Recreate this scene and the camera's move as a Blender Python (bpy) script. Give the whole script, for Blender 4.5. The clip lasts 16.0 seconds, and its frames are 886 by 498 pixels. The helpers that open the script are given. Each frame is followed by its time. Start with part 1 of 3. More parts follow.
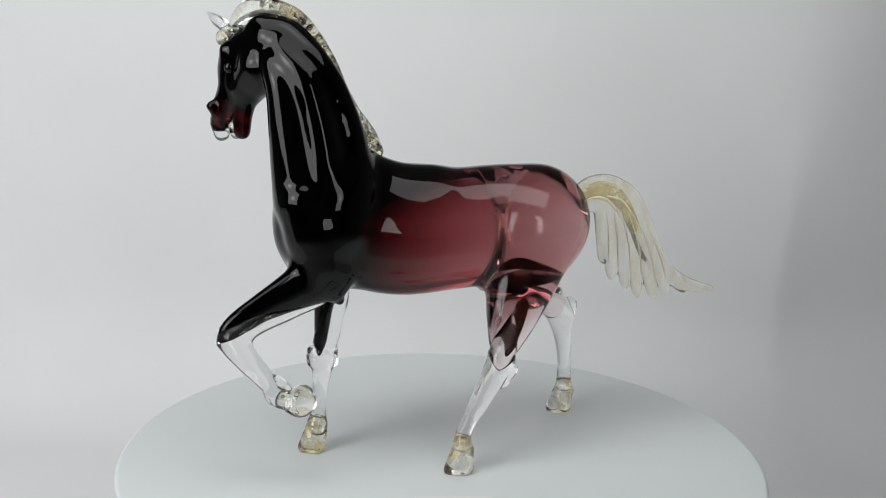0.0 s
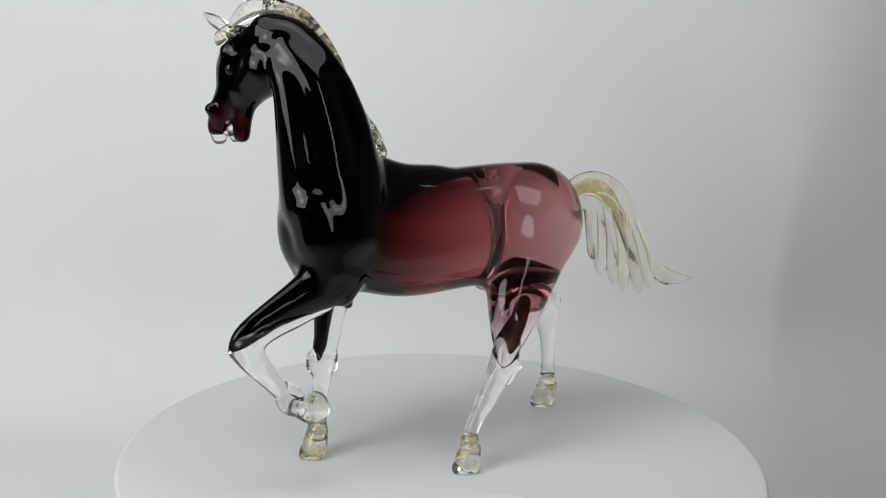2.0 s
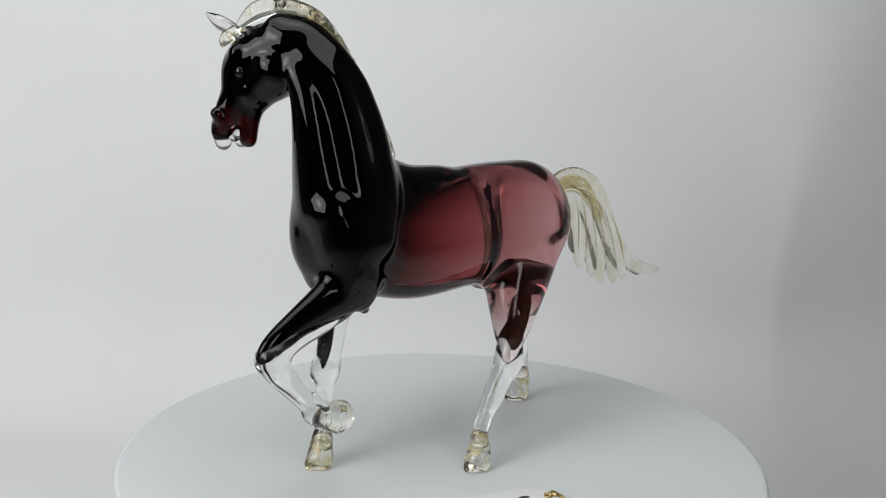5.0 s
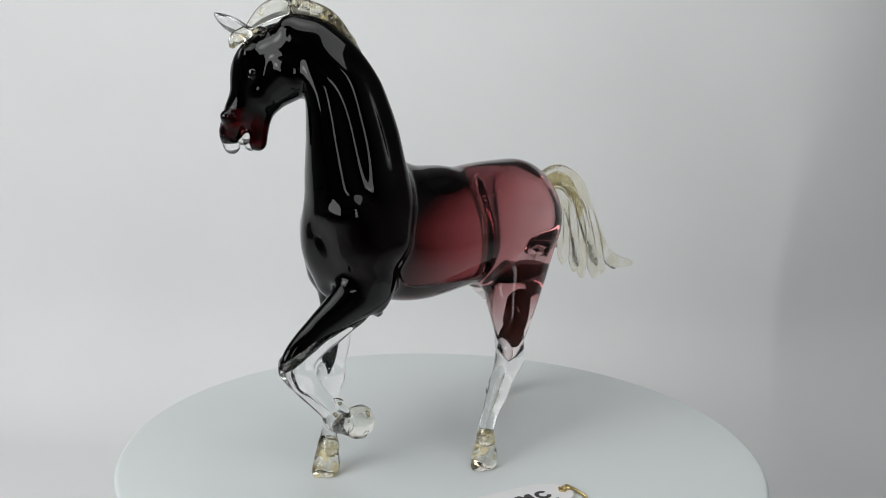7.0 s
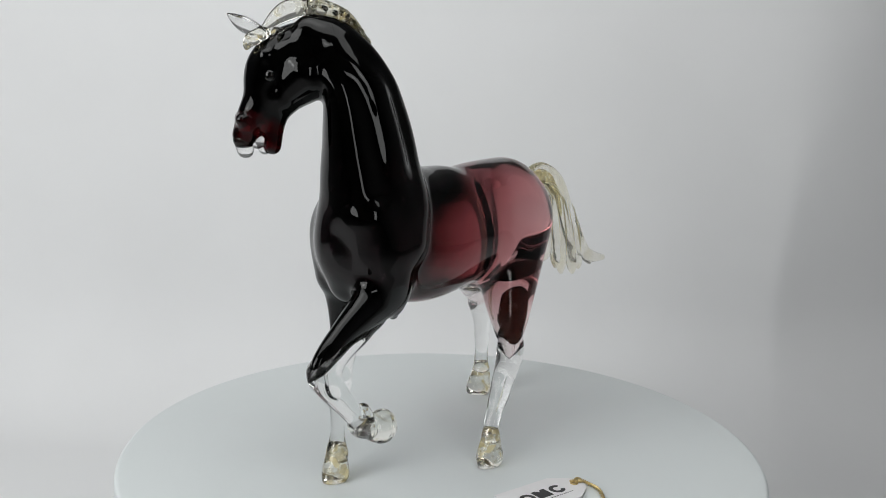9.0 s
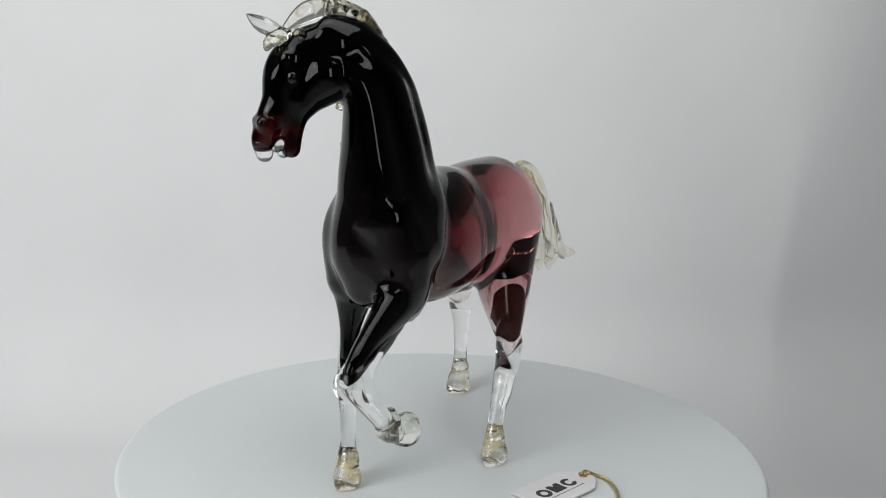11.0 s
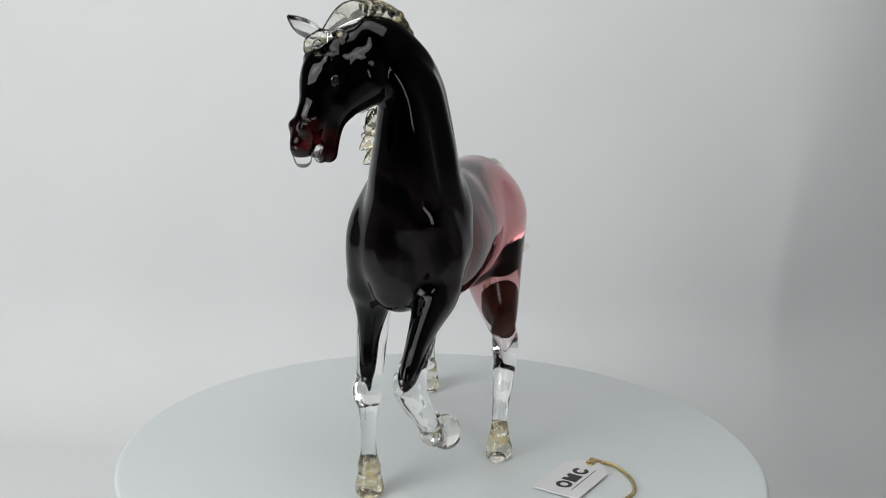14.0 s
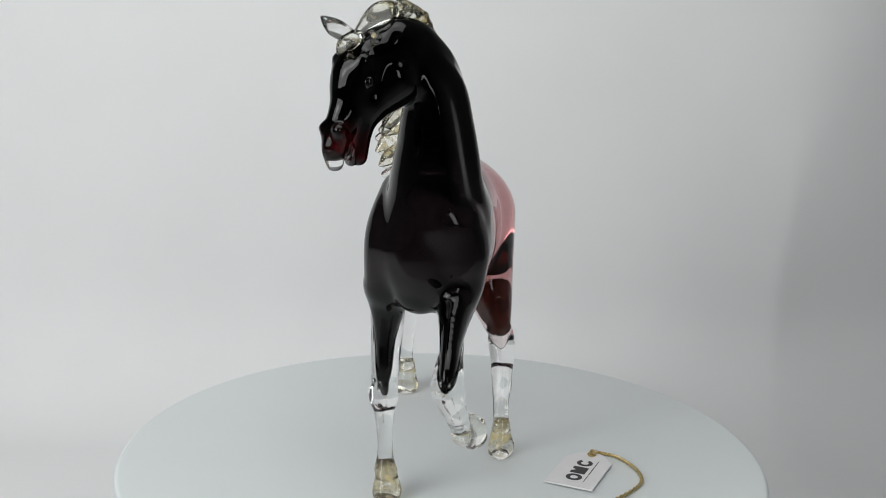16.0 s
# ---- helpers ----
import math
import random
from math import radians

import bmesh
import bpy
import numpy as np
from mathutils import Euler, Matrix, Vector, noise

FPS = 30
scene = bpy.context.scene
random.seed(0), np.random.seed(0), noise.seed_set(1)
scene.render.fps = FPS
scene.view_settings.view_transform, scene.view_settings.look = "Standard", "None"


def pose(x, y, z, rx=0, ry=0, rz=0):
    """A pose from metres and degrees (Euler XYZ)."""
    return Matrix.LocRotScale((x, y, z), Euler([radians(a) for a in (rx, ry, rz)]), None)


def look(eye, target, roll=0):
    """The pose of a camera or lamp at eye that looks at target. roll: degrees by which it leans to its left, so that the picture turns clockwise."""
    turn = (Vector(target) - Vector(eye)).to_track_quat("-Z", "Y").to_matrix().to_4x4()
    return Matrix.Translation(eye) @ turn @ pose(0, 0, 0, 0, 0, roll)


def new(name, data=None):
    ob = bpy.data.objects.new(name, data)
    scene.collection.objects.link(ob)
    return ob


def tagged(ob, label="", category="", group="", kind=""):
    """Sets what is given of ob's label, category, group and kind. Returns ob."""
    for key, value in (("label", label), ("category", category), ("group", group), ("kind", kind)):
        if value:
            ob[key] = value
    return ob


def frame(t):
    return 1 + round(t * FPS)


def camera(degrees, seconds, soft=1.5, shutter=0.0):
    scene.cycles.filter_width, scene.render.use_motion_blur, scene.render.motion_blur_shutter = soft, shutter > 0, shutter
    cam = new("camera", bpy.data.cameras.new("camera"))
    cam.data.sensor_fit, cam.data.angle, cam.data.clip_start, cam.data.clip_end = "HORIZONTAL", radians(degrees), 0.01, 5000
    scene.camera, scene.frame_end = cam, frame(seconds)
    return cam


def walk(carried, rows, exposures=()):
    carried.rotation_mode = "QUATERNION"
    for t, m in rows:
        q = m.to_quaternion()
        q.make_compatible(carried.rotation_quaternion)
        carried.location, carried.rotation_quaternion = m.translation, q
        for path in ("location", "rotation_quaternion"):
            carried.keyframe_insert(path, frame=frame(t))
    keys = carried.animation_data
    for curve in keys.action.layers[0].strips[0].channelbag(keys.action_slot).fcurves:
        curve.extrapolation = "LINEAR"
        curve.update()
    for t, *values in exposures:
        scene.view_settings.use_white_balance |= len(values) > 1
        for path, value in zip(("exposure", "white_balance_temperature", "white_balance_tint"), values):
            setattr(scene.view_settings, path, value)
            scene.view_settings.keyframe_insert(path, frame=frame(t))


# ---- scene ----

# The camera stands still before a turntable whose top is z = 0 and whose axis is x = y = 0.
cam = camera(44.47, 16.0, soft=0.9)
EYE = (0.0, -0.729, 0.3014)
VIEW = Matrix.Translation(EYE) @ pose(0, 0, 0, 90 - 12.06, 0, 0.256) @ pose(0, 0, 0, 0, 0, 1.51)
walk(cam, [(0.0, VIEW), (16.0, VIEW)], exposures=((0.0, 0.0), (16.0, 0.0)))

FACING = 201.0                       # the horse's heading at the start, degrees


def turn_at(t):
    return 3.66 * t + 0.0125 * t * t


# ---- light ----
world = bpy.data.worlds.new("dim_room")
scene.world = world
world.use_nodes = True
world.node_tree.nodes["Background"].inputs[0].default_value = (0.72, 0.8, 0.9, 1)
world.node_tree.nodes["Background"].inputs[1].default_value = 0.03


def softbox(name, eye, target, w, h, watts, hot=2.0, rim=0.8, colour=(0.985, 1, 0.995)):
    data = bpy.data.lights.new(name, "AREA")
    data.shape, data.size, data.size_y, data.energy, data.color = "RECTANGLE", w, h, watts, colour
    # the diffuser is brightest over its lamp
    data.use_nodes = True
    nt = data.node_tree
    em = nt.nodes["Emission"]
    geo, dist = nt.nodes.new("ShaderNodeNewGeometry"), nt.nodes.new("ShaderNodeVectorMath")
    dist.operation, dist.inputs[1].default_value = "DISTANCE", (0.5, 0.5, 0.0)
    fall = nt.nodes.new("ShaderNodeMapRange")
    fall.interpolation_type = "SMOOTHSTEP"
    for i, v in ((1, 0.0), (2, 0.30), (3, hot), (4, rim)):
        fall.inputs[i].default_value = v
    nt.links.new(geo.outputs["Parametric"], dist.inputs[0])
    nt.links.new(dist.outputs["Value"], fall.inputs[0])
    nt.links.new(fall.outputs[0], em.inputs["Strength"])
    ob = new(name, data)
    ob.matrix_world = look(eye, target)
    return ob


softbox("softbox_left", (-0.84, -0.78, 0.62), (0, 0.15, 0.15), 0.80, 0.90, 10.6, 2.2)
softbox("softbox_right", (0.47, -1.08, 0.46), (-0.05, 0.2, 0.15), 0.18, 0.62, 1.3, 1.5)
softbox("softbox_top", (-0.06, -0.24, 0.82), (-0.04, 0.06, 0.0), 1.08, 0.46, 4.2, 1.6)


# ---- materials ----
def material(name):
    m = bpy.data.materials.new(name)
    m.use_nodes = True
    nt = m.node_tree
    return m, nt, nt.nodes["Principled BSDF"]


def node(nt, kind, **values):
    n = nt.nodes.new(kind)
    for key, value in values.items():
        n.inputs[key].default_value = value
    return n


def speckle(nt, scale, detail=4.0):
    co = nt.nodes.new("ShaderNodeTexCoord")
    n = node(nt, "ShaderNodeTexNoise", Scale=scale, Detail=detail)
    nt.links.new(co.outputs["Object"], n.inputs["Vector"])
    return n


def bump(nt, bsdf, source, strength, distance):
    b = node(nt, "ShaderNodeBump", Strength=strength, Distance=distance)
    nt.links.new(source, b.inputs["Height"])
    nt.links.new(b.outputs[0], bsdf.inputs["Normal"])
    return b


def ramp(nt, source, stops):
    r = nt.nodes.new("ShaderNodeValToRGB")
    while len(r.color_ramp.elements) < len(stops):
        r.color_ramp.elements.new(0.5)
    for e, (p, c) in zip(r.color_ramp.elements, stops):
        e.position, e.color = p, (*c, 1)
    nt.links.new(source, r.inputs[0])
    return r.outputs[0]


def plain(name, colour, rough, spread=0.04, scale=30.0, relief=0.15, depth=0.0004, metal=0.0):
    m, nt, b = material(name)
    n = speckle(nt, scale)
    lo = tuple(c * (1 - spread) for c in colour)
    hi = tuple(min(1, c * (1 + spread)) for c in colour)
    nt.links.new(ramp(nt, n.outputs[0], [(0.3, lo), (0.7, hi)]), b.inputs["Base Color"])
    b.inputs["Roughness"].default_value, b.inputs["Metallic"].default_value = rough, metal
    bump(nt, b, speckle(nt, scale * 9).outputs[0], relief, depth)
    return m


PAPER = plain("white_backdrop_paper", (0.79, 0.793, 0.80), 0.85, 0.02, 6.0, 0.2, 0.0005)
WALL = plain("grey_room_paint", (0.55, 0.55, 0.555), 0.9, 0.05, 3.0)
DISC = plain("white_satin_plastic", (0.70, 0.74, 0.745), 0.42, 0.012, 9.0, 0.05, 0.0001)
CARD = plain("white_tag_card", (0.8, 0.79, 0.8), 0.6, 0.02, 120.0, 0.1, 0.0001)
INK = plain("black_ink", (0.02, 0.02, 0.022), 0.5, 0.1, 300.0, 0.05, 0.00005)
GOLD = plain("gold_cord", (0.66, 0.52, 0.25), 0.3, 0.12, 500.0, 0.2, 0.0002, 0.9)


def glass(name, colour, ior=1.5, rough=0.0):
    m, nt, b = material(name)
    b.inputs["Base Color"].default_value = (*colour, 1)
    b.inputs["Transmission Weight"].default_value = 1.0
    b.inputs["Roughness"].default_value, b.inputs["IOR"].default_value = rough, ior
    return m, nt, b


CLEAR, nt, b = glass("clear_glass", (0.995, 0.997, 0.993))
bump(nt, b, speckle(nt, 90.0, 2.0).outputs[0], 0.12, 0.0006)

# dark tint that stands in for the surroundings refracted in the thighs
DARK_REFRACTION, nt, b = glass("dark_refraction_glass", (0.05, 0.016, 0.011), 1.14)
EYE_GLASS, nt, b = glass("dark_eye_glass", (0.05, 0.02, 0.015))


def gold_leaf_glass(name, cover, scale, tint, hide=0.75, ior=1.5):
    """Clear glass with flecks of gold leaf in it."""
    m, nt, b = glass(name, tint, ior)
    n = speckle(nt, scale, 6.0)
    big = speckle(nt, scale * 0.16, 3.0)
    mix = node(nt, "ShaderNodeMath")
    mix.operation = "MULTIPLY"
    nt.links.new(n.outputs[0], mix.inputs[0])
    nt.links.new(big.outputs[0], mix.inputs[1])
    fac = ramp(nt, mix.outputs[0], [(cover, (0, 0, 0)), (cover + 0.10, (1, 1, 1))])
    inv = node(nt, "ShaderNodeMath")
    inv.operation = "MULTIPLY_ADD"
    inv.inputs[1].default_value, inv.inputs[2].default_value = -hide, 1.0
    nt.links.new(fac, inv.inputs[0])
    nt.links.new(inv.outputs[0], b.inputs["Transmission Weight"])
    col = node(nt, "ShaderNodeMix")
    col.data_type = "RGBA"
    nt.links.new(fac, col.inputs[0])
    col.inputs[6].default_value, col.inputs[7].default_value = (*tint, 1), (0.84, 0.72, 0.40, 1)
    nt.links.new(col.outputs[2], b.inputs["Base Color"])
    bump(nt, b, speckle(nt, 200.0, 2.0).outputs[0], 0.16, 0.0008)
    return m


GOLD_GLASS = gold_leaf_glass("gold_leaf_glass", 0.28, 380.0, (0.985, 0.98, 0.93), 0.38, 1.33)
HOOF_GLASS = gold_leaf_glass("gilded_hoof_glass", 0.262, 200.0, (0.99, 0.98, 0.93), 0.36, 1.45)


def milky_gold():
    """Clear glass made cream-coloured by a dust of gold leaf, denser near the root and in drawn-out wisps."""
    m, nt, b = glass("pale_gold_dust_glass", (0.97, 0.935, 0.80), 1.22)
    b.inputs["Roughness"].default_value = 0.03
    co = nt.nodes.new("ShaderNodeTexCoord")
    stretch = node(nt, "ShaderNodeMapping")
    stretch.inputs["Rotation"].default_value = (0, radians(-28), 0)
    stretch.inputs["Scale"].default_value = (1.0, 1.0, 0.22)
    nt.links.new(co.outputs["Object"], stretch.inputs["Vector"])
    wisp = node(nt, "ShaderNodeTexNoise", Scale=150.0, Detail=3.0)
    nt.links.new(stretch.outputs[0], wisp.inputs["Vector"])
    cloud = ramp(nt, wisp.outputs[0], [(0.36, (0.965, 0.965, 0.965)), (0.70, (0.82, 0.82, 0.82))])
    nt.links.new(cloud, b.inputs["Transmission Weight"])
    tone = ramp(nt, wisp.outputs[0], [(0.40, (0.995, 0.985, 0.945)), (0.70, (0.97, 0.92, 0.74))])
    nt.links.new(tone, b.inputs["Base Color"])
    bump(nt, b, speckle(nt, 420.0, 2.0).outputs[0], 0.38, 0.0007)
    return m


TAIL_GLASS = milky_gold()
LEAF_GLASS = gold_leaf_glass("gold_leaf_cloud", 0.20, 420.0, (0.99, 0.95, 0.72), 0.55, 1.1)
LEAF = plain("drawn_gold_leaf", (0.93, 0.86, 0.62), 0.35, 0.08, 600.0, 0.2, 0.0002)


def amethyst():
    """Amethyst glass, all but black in the forehand, thinning to pale pink in the hind legs, red in the muzzle."""
    m, nt, b = glass("amethyst_glass", (0.3, 0.05, 0.07), 1.5)
    co = nt.nodes.new("ShaderNodeTexCoord")
    xyz = nt.nodes.new("ShaderNodeSeparateXYZ")
    nt.links.new(co.outputs["Object"], xyz.inputs[0])

    def math_node(op, a, c):
        n = nt.nodes.new("ShaderNodeMath")
        n.operation = op
        for i, v in enumerate((a, c)):
            if isinstance(v, (int, float)):
                n.inputs[i].default_value = v
            else:
                nt.links.new(v, n.inputs[i])
        return n.outputs[0]

    # how pale: runs back along the body and down the hind legs
    back = math_node("MULTIPLY_ADD", xyz.outputs[0], -4.6)
    back.node.inputs[2].default_value = 0.42
    low = math_node("MULTIPLY", math_node("SUBTRACT", 0.128, xyz.outputs[2]), 11.0)
    low = math_node("MULTIPLY", math_node("MAXIMUM", low, 0.0), math_node("LESS_THAN", xyz.outputs[0], 0.02))
    wob = math_node("MULTIPLY", math_node("SUBTRACT", speckle(nt, 14.0, 2.0).outputs[0], 0.5), 0.12)
    pale = math_node("ADD", math_node("ADD", back, low), wob)
    top = math_node("MULTIPLY", math_node("MAXIMUM", math_node("SUBTRACT", xyz.outputs[2], 0.172), 0.0), -9.0)
    pale = math_node("ADD", pale, top)
    tone = ramp(nt, pale, [(0.08, (0.00012, 0.00006, 0.00009)), (0.135, (0.006, 0.0006, 0.0008)), (0.20, (0.036, 0.003, 0.0036)), (0.31, (0.14, 0.018, 0.022)), (0.45, (0.29, 0.064, 0.071)),
                           (0.62, (0.38, 0.125, 0.13)), (0.80, (0.52, 0.26, 0.265)), (1.0, (0.93, 0.84, 0.84))])
    dens = ramp(nt, pale, [(0.10, (0.46, 0.46, 0.46)), (0.30, (0.86, 0.86, 0.86)), (0.86, (1, 1, 1)), (1.0, (0, 0, 0))])
    nt.links.new(math_node("ADD", math_node("MULTIPLY", dens, 0.28), 1.22), b.inputs["IOR"])
    # the muzzle
    off = nt.nodes.new("ShaderNodeVectorMath")
    off.operation = "DISTANCE"
    nt.links.new(co.outputs["Object"], off.inputs[0])
    off.inputs[1].default_value = (0.1430, -0.0415, 0.228)
    near = ramp(nt, math_node("MULTIPLY", off.outputs["Value"], 30.0), [(0.12, (1, 1, 1)), (0.62, (0, 0, 0))])
    mix = node(nt, "ShaderNodeMix")
    mix.data_type = "RGBA"
    nt.links.new(near, mix.inputs[0])
    nt.links.new(tone, mix.inputs[6])
    red = ramp(nt, speckle(nt, 170.0, 2.0).outputs[0], [(0.40, (0.010, 0.0005, 0.0007)), (0.64, (0.115, 0.006, 0.008))])
    nt.links.new(red, mix.inputs[7])
    nt.links.new(mix.outputs[2], b.inputs["Base Color"])
    return m


AMETHYST = amethyst()


# ---- building helpers ----
def part(name, me, mat, parent=None, label=""):
    """Links a mesh or a bmesh as one object, under a thing or a part."""
    if isinstance(me, bmesh.types.BMesh):
        bm, me = me, bpy.data.meshes.new(name)
        bm.to_mesh(me)
        bm.free()
    me.materials.append(mat)
    ob = new(name, me)
    if parent:
        ob.parent = parent
    return tagged(ob, label)


def smooth(me):
    me.polygons.foreach_set("use_smooth", [True] * len(me.polygons))
    return me


def smooth_bm(bm):
    for f in bm.faces:
        f.smooth = True
    return bm


def box(lo, hi, bevel=0.0):
    bm = bmesh.new()
    bmesh.ops.create_cube(bm, size=1.0)
    for v in bm.verts:
        v.co = [l + (c + 0.5) * (h - l) for l, h, c in zip(lo, hi, v.co)]
    if bevel:
        bmesh.ops.bevel(bm, geom=bm.edges[:], offset=bevel, segments=3, affect="EDGES", profile=0.5)
    return bm


def drawn(path, cuts=14):
    """A path of (x, y, z, radius) drawn out smoothly into short stretches."""
    p = np.array(path, float)
    if len(p) < 3:
        return p
    out = []
    for i in range(len(p) - 1):
        a, b, c, d = p[max(i - 1, 0)], p[i], p[i + 1], p[min(i + 2, len(p) - 1)]
        for k in range(cuts):
            t = k / cuts
            out.append(0.5 * (2 * b + (c - a) * t + (2 * a - 5 * b + 4 * c - d) * t * t + (3 * b - a - 3 * c + d) * t ** 3))
    return np.array(out + [p[-1]])


def melt(chains, step=0.0016, ease=0, name="melted", calm=None):
    """One closed skin round tapered limbs that flow into one another like hot glass.
    A limb: (path of (x, y, z, radius), flow, squeeze, axis): squeeze > 1 makes it narrower along the axis."""
    chains = [(drawn(path), flow, squeeze, axis) for path, flow, squeeze, axis in chains]
    pts = np.concatenate([c[0] for c in chains])
    rad = pts[:, 3].max() / min(1, min(c[2] for c in chains))
    lo, hi = pts[:, :3].min(0) - rad - 4 * step, pts[:, :3].max(0) + rad + 4 * step
    n = np.ceil((hi - lo) / step).astype(int) + 1
    grid = [(lo[i] + step * np.arange(n[i])).astype(np.float32) for i in range(3)]
    field = np.full(n, 0.05, np.float32)

    def window(points, margin):
        i0 = np.maximum(((points.min(0) - margin - lo) / step).astype(int), 0)
        i1 = np.minimum(((points.max(0) + margin - lo) / step).astype(int) + 2, n)
        return tuple(slice(a, b) for a, b in zip(i0, i1))

    for path, flow, squeeze, axis in chains:
        ax = np.array(axis, np.float32) / np.linalg.norm(axis)
        one = np.full(n, 0.05, np.float32) if len(path) > 2 else None
        reach = path[:, 3].max() / min(1, squeeze) + flow * 1.6 + 3 * step
        for p, q in zip(path, path[1:]):
            w = window(np.array([p[:3], q[:3]]), reach)
            X, Y, Z = grid[0][w[0]][:, None, None], grid[1][w[1]][None, :, None], grid[2][w[2]][None, None, :]
            a, d = p[:3].astype(np.float32), (q - p)[:3].astype(np.float32)
            t = np.clip(((X - a[0]) * d[0] + (Y - a[1]) * d[1] + (Z - a[2]) * d[2]) / max(float(d @ d), 1e-12), 0, 1)
            qx, qy, qz = X - a[0] - t * d[0], Y - a[1] - t * d[1], Z - a[2] - t * d[2]
            if squeeze != 1:
                along = (qx * ax[0] + qy * ax[1] + qz * ax[2]) * (squeeze - 1)
                qx, qy, qz = qx + along * ax[0], qy + along * ax[1], qz + along * ax[2]
            dist = np.sqrt(qx * qx + qy * qy + qz * qz) - (p[3] + (q[3] - p[3]) * t)
            if one is None:
                one = np.full(n, 0.05, np.float32)
            one[w] = np.minimum(one[w], dist)
        w = window(path[:, :3], reach)
        old, dist = field[w], one[w]
        h = np.clip(0.5 + 0.5 * (old - dist) / max(flow, 1e-5), 0, 1)
        field[w] = old * (1 - h) + dist * h - flow * h * (1 - h)
    return skin(field, lo, step, ease, name, calm)


def skin(field, lo, step, ease, name, calm=None):
    """The zero surface of a field on a grid, as a quad mesh (surface nets), eased all over and calmed where calm() says."""
    inside = field < 0
    n = np.array(field.shape)
    cells = np.zeros(n - 1, np.int8)
    total = np.zeros((*(n - 1), 3), np.float32)
    count = np.zeros(n - 1, np.float32)
    quads = []
    for ax in range(3):
        u, v = (ax + 1) % 3, (ax + 2) % 3
        s0 = [slice(None)] * 3
        s1 = [slice(None)] * 3
        s0[ax], s1[ax] = slice(0, -1), slice(1, None)
        f0, f1 = field[tuple(s0)], field[tuple(s1)]
        cross = (f0 < 0) != (f1 < 0)
        idx = np.argwhere(cross)
        keep = np.all((idx[:, [u, v]] > 0) & (idx[:, [u, v]] < n[[u, v]] - 1), axis=1)
        idx = idx[keep]
        a, b = f0[tuple(idx.T)], f1[tuple(idx.T)]
        where = idx.astype(np.float32)
        where[:, ax] += a / (a - b)
        ring = []
        for du, dv in ((-1, -1), (0, -1), (0, 0), (-1, 0)):
            c = idx.copy()
            c[:, u] += du
            c[:, v] += dv
            np.add.at(total, tuple(c.T), where)
            np.add.at(count, tuple(c.T), 1)
            ring.append(c)
        ring = np.stack(ring, 1)
        ring[a > 0] = ring[a > 0][:, ::-1]
        quads.append(ring)
    used = count > 0
    number = np.full(n - 1, -1, np.int64)
    number[used] = np.arange(used.sum())
    co = total[used] / count[used][:, None] * step + lo
    quads = np.concatenate(quads)
    faces = number[tuple(quads.reshape(-1, 3).T)].reshape(-1, 4)
    e = np.concatenate([faces[:, [0, 1]], faces[:, [1, 2]], faces[:, [2, 3]], faces[:, [3, 0]]])
    for i in range(ease):
        acc, num = np.zeros_like(co), np.zeros(len(co))
        np.add.at(acc, e[:, 0], co[e[:, 1]])
        np.add.at(num, e[:, 0], 1)
        co = co + (0.55 if i % 2 == 0 else -0.56) * (acc / num[:, None] - co)
    if calm:
        share = calm(co)[:, None]
        for i in range(9):
            acc, num = np.zeros_like(co), np.zeros(len(co))
            np.add.at(acc, e[:, 0], co[e[:, 1]])
            np.add.at(num, e[:, 0], 1)
            co = co + 0.55 * share * (acc / num[:, None] - co)
    me = bpy.data.meshes.new(name)
    me.from_pydata(co.tolist(), [], faces.tolist())
    return smooth(me)


# ---- the setting: a paper sweep and the dim room round it ----
FLOOR_Z = -0.13
BACK_Y = 0.42


def sheet_side(y, z):
    """Where the sheet starts to bend back at its right: the place and how widely it is drawn out."""
    k = (z - FLOOR_Z) / 0.3
    return 0.359 + 0.04 * max(0, k - 0.5) - 0.12 * min(max(0, BACK_Y - 0.01 - y), 0.38), 0.016 + 0.14 * max(0, k - 0.7) ** 1.5


def backdrop():
    """A sheet that comes down at the back, bends, and runs out under the turntable. Its right side is turned a little away."""
    r, floor, thick, tilt = 0.13, FLOOR_Z, 0.0015, 0.25
    prof = [(-0.32, floor), (-0.15, floor), (0.0, floor), (0.15, floor)]
    prof += [(BACK_Y - r + r * math.sin(a), floor + r - r * math.cos(a)) for a in [radians(3 * i) for i in range(31)]]
    prof += [(BACK_Y, floor + r + 0.38 * i / 12) for i in range(1, 13)]
    rows = []
    for y, z in prof:
        up = min(1, max(0, (z - floor) / r))
        start, wide = sheet_side(y, z)
        front, rear = [], []
        for x in [-1.25, -0.6, -0.2] + [0.05 + 0.006 * i for i in range(121)] + [1.0, 1.3]:
            d = x - start
            lean = (d + wide / 2) ** 2 / (2 * wide) if abs(d) < wide / 2 else max(0, d)
            lean *= tilt * (0.6 + 0.4 * up)
            a = up * math.pi / 2
            p = Vector((x, y + lean * math.sin(a), z - lean * math.cos(a)))
            front.append(p)
            rear.append(p + Vector((0, thick * math.sin(a), -thick * math.cos(a))))
        rows.append((front, rear))
    bm = bmesh.new()
    for side in (0, 1):
        grid = [[bm.verts.new(p) for p in row[side]] for row in rows]
        for a, b in zip(grid, grid[1:]):
            for k in range(len(a) - 1):
                quad = (a[k], a[k + 1], b[k + 1], b[k])
                bm.faces.new(quad if side == 0 else quad[::-1])
    bmesh.ops.recalc_face_normals(bm, faces=bm.faces[:])
    return tagged(part("backdrop", smooth_bm(bm), PAPER), "smooth white paper sweep behind and under the turntable", "backdrop", kind="structure")


